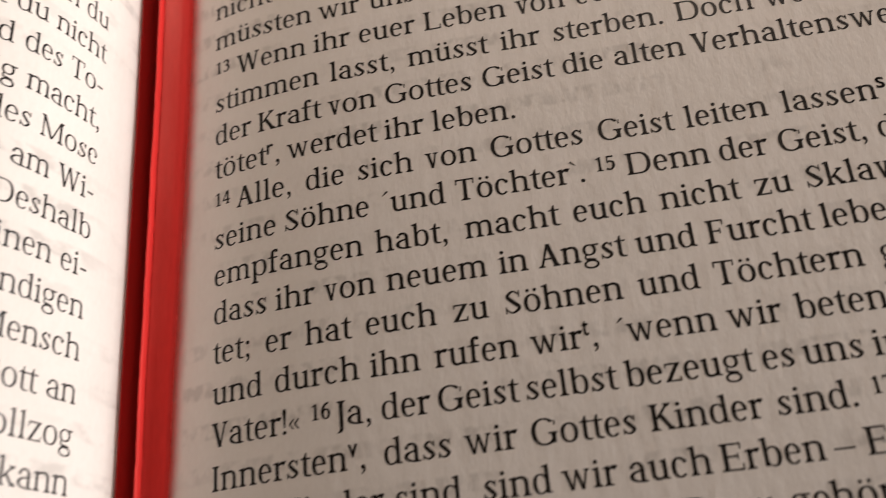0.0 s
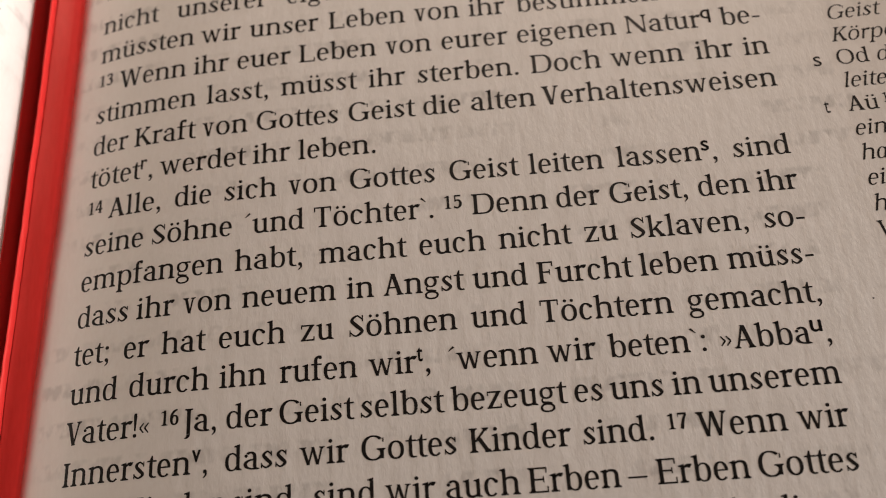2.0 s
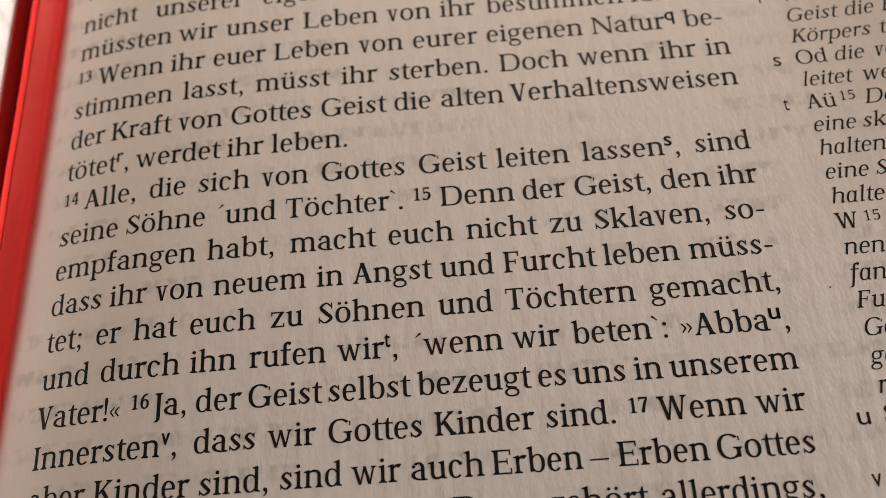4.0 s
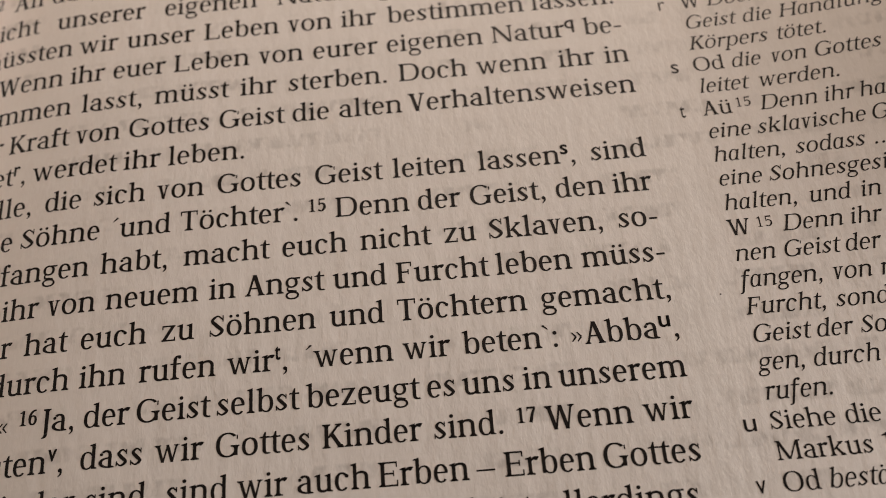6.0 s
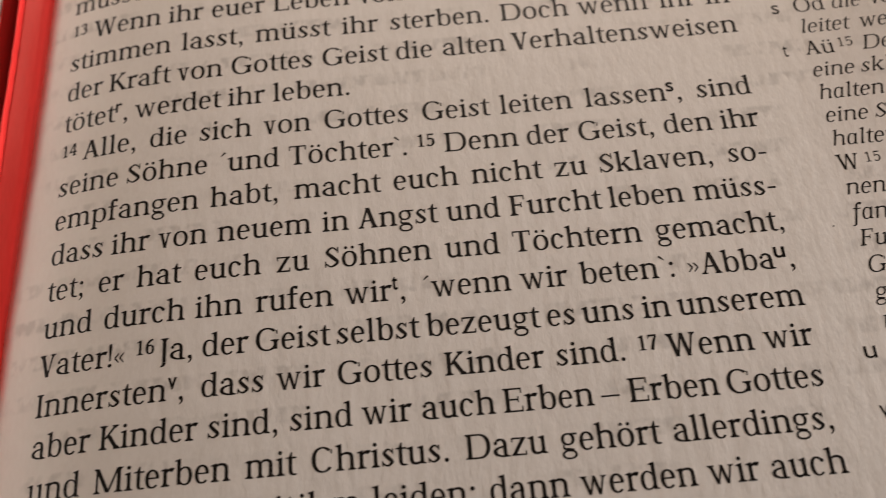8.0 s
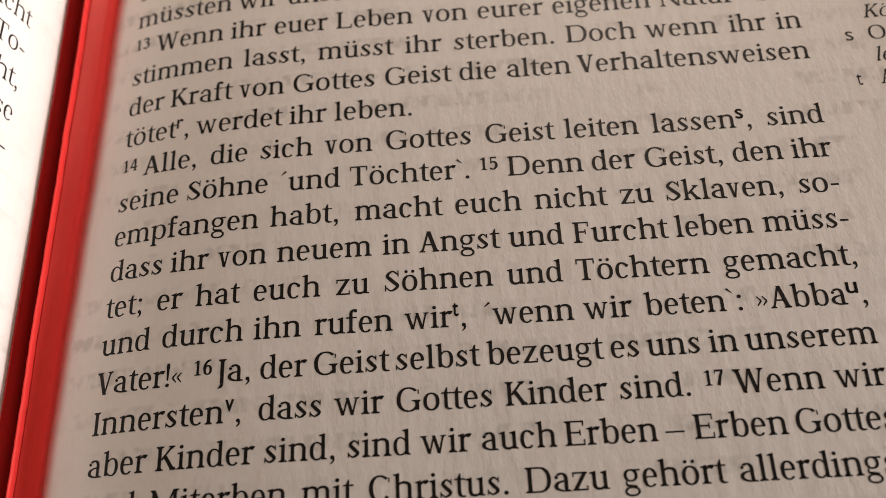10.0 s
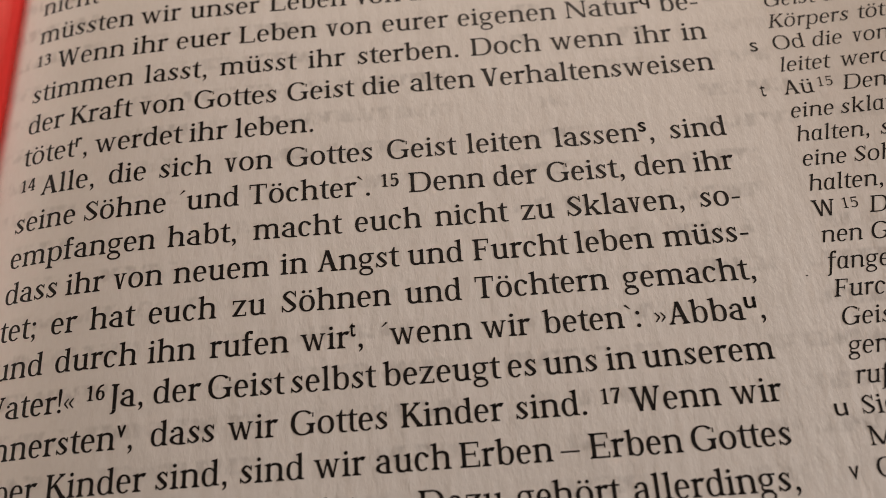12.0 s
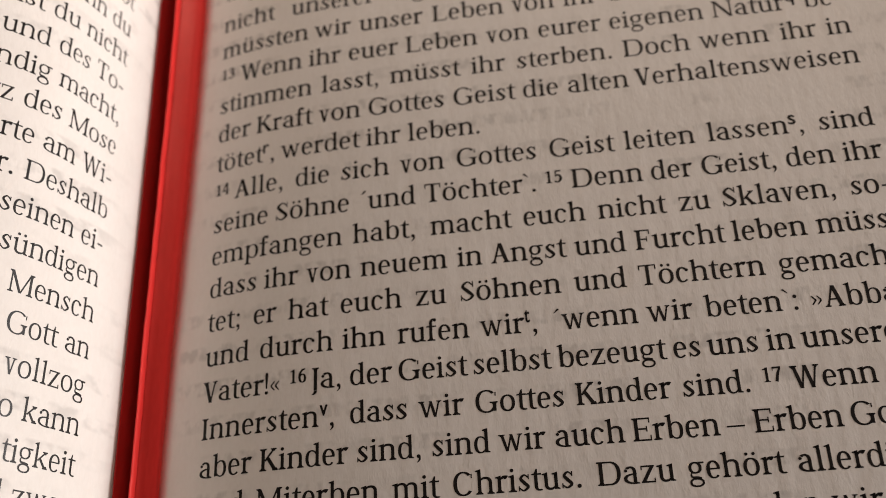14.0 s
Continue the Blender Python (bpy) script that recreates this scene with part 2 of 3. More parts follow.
BLOCK_Z = -1000 * PAGE_Z + 3.0
xs = np.linspace(GUTTER_X + 0.9, PAGE_EDGE - 0.6, 120)
stack("right_page_block", (xs, right_z(xs) - 0.12), BLOCK_Z, "block of thin leaves under the right-hand page")
ss = np.linspace(0.3, 139.5, 160)
stack("left_page_block", (np.interp(ss, _s, _lx) - 0.12, np.interp(ss, _s, _lz) - 0.10), BLOCK_Z, "thick block of leaves under the left-hand page", lambda y: left_skew(ss, y))
left_edge = float(np.interp(140, _s, _lx))
box("cover", ((left_edge - 4) / 1000, (PAGE_FOOT - 4) / 1000, 0.0), ((PAGE_EDGE + 4) / 1000, (PAGE_TOP + 4) / 1000, 0.003), COVER, book, "dark cloth cover lying flat on the table", bevel=0.0008)

# ---- print: a slab-footed book face, drawn stroke by stroke; heights in sizes, widths in ems ----
EM = 3.49                       # set width of the main text
SIZE = 3.38                     # its height
XH, CAP, ASC, DESC = 0.487, 0.672, 0.712, -0.215
WIDE = dict(zip("abcdefghijklmnopqrstuvwxyz", (465, 511, 434, 503, 432, 324, 471, 552, 254, 266, 526, 273, 803, 546, 497, 529, 499, 359, 389, 284, 520, 415, 712, 475, 456, 452)))
WIDE.update(zip("ABCDEFGHIJKLMNOPQRSTUVWXYZ", (600, 608, 639, 706, 567, 514, 702, 722, 287, 276, 599, 556, 851, 721, 703, 570, 703, 618, 479, 568, 684, 535, 818, 646, 618, 589)))
WIDE.update({"ä": 465, "ö": 497, "ü": 520, "ß": 513, ",": 232, ".": 231, ";": 252, ":": 284, "!": 181, "-": 323, "–": 492, "»": 379, "«": 352, "´": 238, "`": 216, "…": 817})
WIDE.update({d: 500 for d in "0123456789"})
GLYPHS = {}


class Pen:
    """Draws one letter out of stems, bowls, strokes and serifs."""

    def __init__(self, stem=0.090, thin=0.046, italic=False):
        self.points, self.faces = [], []
        self.s, self.t, self.italic = stem, thin, italic

    def poly(self, *corners):
        n = len(self.points)
        self.points += corners
        self.faces.append(tuple(range(n, n + len(corners))))

    def strip(self, one, two):
        n, k = len(self.points), len(one)
        self.points += list(one) + list(two)
        self.faces += [(n + i, n + i + 1, n + k + i + 1, n + k + i) for i in range(k - 1)]

    def bar(self, x0, x1, y0, y1):
        self.poly((x0, y0), (x1, y0), (x1, y1), (x0, y1))

    def diag(self, x0, y0, x1, y1, wide):
        self.poly((x0 - wide / 2, y0), (x0 + wide / 2, y0), (x1 + wide / 2, y1), (x1 - wide / 2, y1))

    def dot(self, x, y, r):
        self.poly(*[(x + r * math.cos(a), y + r * math.sin(a)) for a in np.linspace(0, 2 * math.pi, 13)[:-1]])

    def ring(self, cx, cy, rx, ry, tx, ty, a0=0, a1=360, ends=(1, 1), steps=20):
        """A bowl or arch: tx thick at its sides, ty at top and bottom, thinned towards its ends."""
        outer, inner = [], []
        for k in range(steps + 1):
            f = k / steps
            a = math.radians(a0 + (a1 - a0) * f)
            c, s = (math.copysign(abs(v) ** 0.90, v) for v in (math.cos(a), math.sin(a)))
            g = 1 - (1 - ends[0]) * max(0, 1 - f / 0.38) - (1 - ends[1]) * max(0, 1 - (1 - f) / 0.38)
            outer.append((cx + rx * c, cy + ry * s))
            inner.append((cx + (rx - tx * g) * c, cy + (ry - ty * g) * s))
        self.strip(outer, inner)

    def stroke(self, path, widths, steps=6):
        """A free stroke through a few places, with its width at each."""
        p = np.array(path, float)
        ext = np.concatenate([[2 * p[0] - p[1]], p, [2 * p[-1] - p[-2]]])
        mid, wid = [], []
        for i in range(len(p) - 1):
            a, b, c, d = ext[i:i + 4]
            for k in range(steps + (i == len(p) - 2)):
                f = k / steps
                mid.append(0.5 * (2 * b + (c - a) * f + (2 * a - 5 * b + 4 * c - d) * f**2 + (3 * b - a - 3 * c + d) * f**3))
                wid.append(widths[i] * (1 - f) + widths[i + 1] * f)
        mid = np.array(mid)
        run = np.gradient(mid, axis=0)
        off = np.stack([-run[:, 1], run[:, 0]], -1) / np.hypot(*run.T)[:, None] * np.array(wid)[:, None] / 2
        self.strip([tuple(q) for q in mid + off], [tuple(q) for q in mid - off])

    def serif(self, x0, x1, y, left, right, up=1, deep=1.0):
        """A bracketed slab at the end of a stem: at its foot (up 1) or its head (up -1)."""
        h = [y + up * k * deep for k in (0, 0.036, 0.050, 0.088)]
        self.poly((x0 - left, h[0]), (x1 + right, h[0]), (x1 + right, h[1]), (x1 + 0.28 * right, h[2]), (x1, h[3]), (x0, h[3]), (x0 - 0.28 * left, h[2]), (x0 - left, h[1]))

    def flag(self, x0, x1, y, out=0.062):
        """The slanted serif at the upper left of a small letter's stem."""
        self.poly((x0 - out, y - 0.034), (x1, y + 0.010), (x1, y - 0.13), (x0, y - 0.13), (x0, y - 0.082), (x0 - 0.3 * out, y - 0.068), (x0 - out, y - 0.066))

    def foot(self, x, left=0.055, right=0.055):
        if self.italic:
            self.poly((x, 0.09), (x + 0.01, 0.0), (x + self.s + right, 0.022), (x + self.s + right, 0.052), (x + self.s, 0.07))
        else:
            self.serif(x, x + self.s, 0.0, left, right)

    def up(self, x, y0, y1):
        self.bar(x, x + self.s, y0, y1)

    def arch(self, x0, x1, y, ry=0.165):
        """From the stem at x0 over to a second stem that ends at x1."""
        rx = (x1 - x0 - self.s * 0.45) / 2
        self.ring(x1 - rx, y - ry + 0.008, rx, ry, self.s, self.t + 0.020, 0, 168, (1, 0.35), 14)
        self.bar(x1 - self.s, x1, 0.0, y - ry + 0.012)

    def snake(self, w, h, s):
        k = h / XH
        self.stroke([(w - 0.075, 0.385 * k), (w * 0.53, 0.463 * k), (0.108, 0.365 * k), (w * 0.5, 0.246 * k), (w - 0.090, 0.122 * k), (w * 0.45, 0.023 * k), (0.055, 0.105 * k)],
                    [0.040, self.t, s * 0.92, s * 1.08, s * 0.95, self.t, 0.040])
        self.bar(w - 0.088, w - 0.055, 0.335 * k, 0.475 * k)
        self.bar(0.037, 0.070, 0.012 * k, 0.155 * k)


def small_letter(p, c, w):
    s, t, out = p.s, p.t, 0.055
    left, right = 0.080, w - 0.074
    if c in "äöü":
        for x in (-0.095, 0.095):
            p.dot(w / 2 + x, XH + 0.118, 0.047)
        c = {"ä": "a", "ö": "o", "ü": "u"}[c]
    if c in "nmhr":
        top = ASC if c == "h" else XH
        p.up(left, 0, top - 0.02)
        p.flag(left, left + s, top)
        if not p.italic or c == "r":
            p.serif(left, left + s, 0, out if not p.italic else 0, (0.05 if c != "r" else 0.075) if not p.italic else 0)
        if c == "r":
            p.ring(left + s + 0.125, XH - 0.145, 0.155, 0.152, s * 0.8, t + 0.024, 172, 62, (0.4, 1), 10)
            p.dot(w - 0.068, XH - 0.052, 0.052)
        else:
            stops = [right] if c != "m" else [(left + s + right) / 2 + 0.004, right]
            start = left
            for x in stops:
                p.arch(start, x, XH)
                p.foot(x - s, 0.05, 0.05 if x < right else out)
                start = x - s
    elif c == "u":
        p.flag(left, left + s, XH)
        p.up(left, 0.14, XH - 0.02)
        p.flag(right - s, right, XH)
        p.up(right - s, 0.03, XH - 0.02)
        rx = (right - left - s * 0.45) / 2
        p.ring(left + rx, 0.155, rx, 0.165, s, t + 0.020, 180, 348, (1, 0.35), 14)
        p.poly((right - s, 0.10), (right - s, 0.012), (right + out, 0.0), (right + out, 0.034), (right, 0.058))
    elif c in "il":
        top = XH if c == "i" else ASC
        x = (w - s) / 2 + 0.004
        p.up(x, 0, top - 0.02)
        p.flag(x, x + s, top)
        p.foot(x, 0.062, 0.062)
        if c == "i":
            p.dot(x + s / 2 - 0.006, XH + 0.130, 0.054)
    elif c == "j":
        x = (w - s) / 2 + 0.03
        p.up(x, -0.08, XH - 0.02)
        p.flag(x, x + s, XH)
        p.ring(x + s - 0.13, -0.085, 0.13, 0.13, s, t, 0, -105, (1, 0.7), 10)
        p.dot(x + s / 2, XH + 0.130, 0.054)
    elif c in "bp":
        top, low = (ASC, 0.02) if c == "b" else (XH, DESC)
        p.up(left, low, top - 0.02)
        p.flag(left, left + s, top)
        rx = (w - 0.032 - left - s * 0.35) / 2
        p.ring(left + s * 0.35 + rx, XH / 2, rx, XH / 2 + 0.010, s, t + 0.010, -158, 158, (0.45, 0.45))
        if c == "p":
            p.serif(left, left + s, DESC, out, 0.062)
    elif c in "dq" or (c == "a" and p.italic):
        top, low = {"d": (ASC, 0.03), "q": (XH, DESC), "a": (XH, 0.03)}[c]
        p.up(right - s, low, top - 0.02)
        p.flag(right - s, right, top, 0.062 if c == "d" else 0.02)
        rx = (right - s * 0.35 - 0.032) / 2
        p.ring(0.032 + rx, XH / 2, rx, XH / 2 + 0.010, s, t + 0.010, 22, 338, (0.45, 0.45))
        if c == "q":
            p.serif(right - s, right, DESC, 0.06, out)
        else:
            p.poly((right - s, 0.10), (right - s, 0.012), (right + out, 0.0), (right + out, 0.034), (right, 0.058))
    elif c == "a":
        edge = w - 0.082
        rx = (edge - 0.062) / 2
        p.up(edge - s, 0.045, XH - 0.15)
        p.ring(edge - rx, XH - 0.158, rx, 0.166, s, t + 0.010, 0, 140, (1, 1), 12)
        p.dot(0.100, XH - 0.112, 0.046)
        mid = edge - s * 0.45
        p.ring(mid, 0.142, mid - 0.030, 0.152, s * 1.05, t + 0.004, 82, 292, (0.85, 0.8), 16)
        p.poly((edge - s, 0.11), (edge - s * 0.8, 0.012), (edge + 0.068, -0.002), (edge + 0.068, 0.030), (edge, 0.052))
    elif c == "o":
        p.ring(w / 2, XH / 2, w / 2 - 0.033, XH / 2 + 0.011, s * 1.03, t)
    elif c in "ce":
        rx = w / 2 - 0.030
        p.ring(w / 2 + 0.004, XH / 2, rx, XH / 2 + 0.011, s * 1.05, t + 0.006, 4 if c == "e" else 48, 318, (0.85 if c == "e" else 1, 0.75), 22)
        if c == "e":
            p.bar(w / 2 - rx + s * 0.5, w / 2 + rx - 0.006, 0.243, 0.243 + t * 0.92)
        else:
            p.dot(w - 0.085, XH - 0.098, 0.050)
    elif c == "s":
        p.snake(w, XH, s)
    elif c == "t":
        x = 0.088
        p.up(x, 0.10, XH)
        p.poly((x, XH - 0.02), (x + s, XH - 0.02), (x + s, XH + 0.128), (x + s * 0.62, XH + 0.128), (x + 0.01, XH + 0.02))
        p.poly((0.010, XH - 0.046), (w + 0.006, XH - 0.046), (w + 0.006, XH), (0.06, XH), (0.010, XH - 0.018))
        p.ring(x + 0.135, 0.118, 0.135, 0.128, s, t + 0.006, 180, 308, (1, 0.7), 10)
    elif c == "f":
        x = 0.092
        p.up(x, DESC + 0.05 if p.italic else 0, ASC - 0.14)
        if p.italic:
            p.ring(x + s - 0.115, DESC + 0.06, 0.115, 0.10, s, t, 0, -110, (1, 0.8), 8)
        else:
            p.serif(x, x + s, 0, 0.065, 0.082)
        p.bar(0.012, w - 0.02, XH - 0.046, XH)
        p.ring(x + 0.145, ASC - 0.142, 0.145, 0.152, s, t + 0.012, 180, 62, (1, 1), 10)
        p.dot(w - 0.060, ASC - 0.050, 0.048)
    elif c == "g":
        cx = w / 2 - 0.022
        p.ring(cx, 0.325, w * 0.375, 0.168, s * 0.86, t)
        p.poly((cx + 0.075, XH - 0.002), (w - 0.012, XH), (w - 0.012, XH - 0.054), (cx + 0.105, XH - 0.050))
        p.stroke([(cx - 0.095, 0.195), (0.090, 0.125), (0.125, 0.066), (w / 2, 0.046), (w - 0.115, 0.022)], [0.036, 0.046, 0.062, 0.078, 0.070])
        p.ring(w / 2 - 0.008, -0.088, w / 2 - 0.040, 0.128, 0.062, t)
    elif c == "k":
        p.up(left, 0, ASC - 0.02)
        p.flag(left, left + s, ASC)
        p.foot(left)
        p.diag(left + s + 0.01, 0.205, w - 0.115, XH - 0.02, t * 1.6)
        p.serif(w - 0.15, w - 0.10, XH, 0.06, 0.055, -1)
        p.diag(left + s + 0.075, 0.29, w - 0.088, 0.0, s * 1.18)
        p.serif(w - 0.13, w - 0.05, 0, 0.045, 0.045)
    elif c in "vwy":
        n = 2 if c == "w" else 1
        step = (w - 0.19) / n
        for i in range(n):
            a, b = 0.098 + i * step, 0.098 + (i + 1) * step - (0.012 if i == n - 1 else -0.01)
            m = (a + b) / 2
            p.diag(a, XH, m + 0.010, -0.005, s * 0.90)
            p.diag(b, XH, m + 0.012, -0.005, t * 1.1)
            if i == 0:
                p.serif(a - s / 2, a + s / 2, XH, 0.046, 0.044, -1, 0.72)
        p.serif(b - t / 2, b + t / 2, XH, 0.050, 0.052, -1, 0.72)
        if c == "y":
            p.stroke([(m + 0.012, 0.01), (m - 0.05, -0.14), (m - 0.15, -0.195)], [t * 1.25, t, t])
            p.dot(m - 0.15, -0.175, 0.045)
    elif c == "x":
        p.diag(0.115, XH, w - 0.115, 0, s * 1.18)
        p.diag(w - 0.115, XH, 0.108, 0, t * 1.2)
        for x in (0.115, w - 0.115):
            p.serif(x - 0.03, x + 0.03, XH, 0.058, 0.058, -1)
            p.serif(x - 0.03, x + 0.03, 0, 0.058, 0.058)
    elif c == "z":
        p.bar(0.040, w - 0.038, XH - t, XH)
        p.bar(0.034, w - 0.034, 0, t)
        p.diag(w - 0.092, XH - 0.01, 0.088, 0.01, s * 1.15)
        p.bar(0.040, 0.074, XH - 0.125, XH)
        p.bar(w - 0.068, w - 0.034, 0, 0.125)
    elif c == "ß":
        p.up(left, 0, ASC - 0.15)
        p.foot(left, out, 0.03)
        p.ring(left + 0.155, ASC - 0.152, 0.155, 0.158, s, t + 0.006, 180, -40, (1, 0.7), 14)
        p.stroke([(w - 0.19, 0.46), (w - 0.2, 0.37), (w - 0.09, 0.24), (w - 0.085, 0.11), (w - 0.20, 0.015), (w - 0.27, 0.05)], [t, t, s, s, t, t])
    else:
        return False
    return True


def capital(p, c, w):
    s, t, out = p.s * 1.10, p.t, 0.058
    left, right = 0.085, w - 0.085

    def stem(x, head=(out, out), foot=(out, out), wide=s):
        p.bar(x, x + wide, 0, CAP)
        if head:
            p.serif(x, x + wide, CAP, *head, -1)
        if foot:
            p.serif(x, x + wide, 0, *foot)

    if c in "BDPR":
        stem(left, (out, 0.02), (out, 0.02 if c in "BD" else out))
        lobes = {"D": [(0, CAP, w - 0.036)], "B": [(0.335, CAP, w - 0.075), (0, 0.375, w - 0.038)], "P": [(0.285, CAP, w - 0.036)], "R": [(0.310, CAP, w - 0.095)]}[c]
        for y0, y1, edge in lobes:
            ry = (y1 - y0) / 2
            rx = ry * 0.88 if c == "D" else ry * 0.95
            cx = edge - rx
            p.bar(left, cx + 0.002, y0, y0 + t)
            p.bar(left, cx + 0.002, y1 - t, y1)
            p.ring(cx, (y0 + y1) / 2, rx, ry, s, t, -90, 90)
        if c == "R":
            p.diag(left + s + 0.12, 0.34, w - 0.085, 0, s * 1.15)
            p.serif(w - 0.13, w - 0.04, 0, 0.02, 0.03)
    elif c in "EFL":
        stem(left, (out, 0.02 if c != "L" else out), (out, 0.02 if c != "F" else 0.075))
        edge = w - 0.045
        if c in "EF":
            p.bar(left, edge, CAP - t, CAP)
            p.bar(edge - 0.036, edge, CAP - 0.155, CAP)
            p.bar(left, edge - 0.085, 0.325, 0.325 + t)
            p.bar(edge - 0.118, edge - 0.085, 0.265, 0.430)
        if c in "EL":
            p.bar(left, edge + 0.012, 0, t)
            p.bar(edge - 0.024, edge + 0.012, 0, 0.165)
    elif c in "HIK":
        stem(left if c != "I" else (w - s) / 2)
        if c == "H":
            stem(right - s)
            p.bar(left, right, 0.325, 0.325 + t)
        if c == "K":
            p.diag(left + s, 0.29, w - 0.13, CAP - 0.02, t * 1.6)
            p.serif(w - 0.165, w - 0.105, CAP, 0.062, 0.055, -1)
            p.diag(left + s + 0.085, 0.40, w - 0.078, 0.0, s * 1.2)
            p.serif(w - 0.13, w - 0.03, 0, 0.045, 0.035)
    elif c == "J":
        x = (w - s) / 2 + 0.01
        p.bar(x, x + s, -0.05, CAP)
        p.serif(x, x + s, CAP, out, out, -1)
        p.ring(x + s - 0.14, -0.055, 0.14, 0.13, s, t, 0, -100, (1, 0.8), 10)
    elif c == "T":
        x = (w - s) / 2
        stem(x, None, (0.072, 0.072))
        p.bar(0.030, w - 0.030, CAP - t, CAP)
        p.bar(0.030, 0.066, CAP - 0.165, CAP)
        p.bar(w - 0.066, w - 0.030, CAP - 0.165, CAP)
    elif c in "OCGQ":
        a = (0, 360) if c in "OQ" else (44, 322)
        p.ring(w / 2, CAP / 2, w / 2 - 0.036, CAP / 2 + 0.012, s * 1.04, t, *a, (1, 1), 30)
        if c in "CG":
            p.bar(w - 0.108, w - 0.074, CAP - 0.190, CAP - 0.068)
        if c == "G":
            p.bar(w - 0.075 - s, w - 0.075, 0.035, 0.30)
            p.serif(w - 0.075 - s, w - 0.075, 0.318, 0.085, 0.045, -1)
        if c == "Q":
            p.diag(w / 2, 0.06, w - 0.05, -0.14, s)
    elif c == "S":
        p.snake(w, CAP, s)
    elif c == "A":
        m = w / 2
        p.diag(m - 0.012, CAP, 0.105, 0, t * 1.35)
        p.diag(m - 0.006, CAP, w - 0.110, 0, s * 1.15)
        p.bar(0.19, w - 0.19, 0.215, 0.215 + t)
        p.serif(0.085, 0.125, 0, 0.062, 0.062)
        p.serif(w - 0.155, w - 0.065, 0, 0.055, 0.050)
    elif c in "VW":
        n = 2 if c == "W" else 1
        step = (w - 0.20) / n
        for i in range(n):
            a, b = 0.105 + i * step, 0.095 + (i + 1) * step
            m = (a + b) / 2
            p.diag(a, CAP, m + 0.012, -0.006, s * (1.0 if n == 2 else 1.1))
            p.diag(b, CAP, m + 0.014, -0.006, t * 1.2)
            if i == 0:
                p.serif(a - s / 2, a + s / 2, CAP, 0.052, 0.052, -1)
        p.serif(b - t / 2, b + t / 2, CAP, 0.060, 0.060, -1)
    elif c == "M":
        stem(left + 0.008, (out, 0.0), (0.062, 0.062), t * 1.2)
        stem(right - s, (0.0, out), (0.062, 0.062))
        p.diag(left + 0.035, CAP, w / 2 - 0.008, 0.02, s * 1.1)
        p.diag(right - s + 0.03, CAP, w / 2, 0.02, t * 1.3)
    elif c == "N":
        stem(left + 0.006, (out, 0.0), (0.062, 0.062), t * 1.2)
        stem(right - t * 1.2, (0.062, 0.062), None, t * 1.2)
        p.diag(left + 0.03, CAP, right - 0.03, 0.0, s * 1.15)
    elif c == "U":
        p.bar(left, left + s, 0.2, CAP)
        p.bar(right - t * 1.2, right, 0.2, CAP)
        p.serif(left, left + s, CAP, out, out, -1)
        p.serif(right - t * 1.2, right, CAP, 0.062, 0.062, -1)
        p.ring((left + right) / 2, 0.21, (right - left) / 2, 0.222, s * 0.8, t, 180, 360)
    elif c == "Z":
        p.bar(0.055, w - 0.045, CAP - t, CAP)
        p.bar(0.045, w - 0.045, 0, t)
        p.diag(w - 0.11, CAP - 0.01, 0.11, 0.01, s * 1.2)
        p.bar(0.055, 0.09, CAP - 0.15, CAP)
        p.bar(w - 0.08, w - 0.045, 0, 0.15)
    else:
        return False
    return True


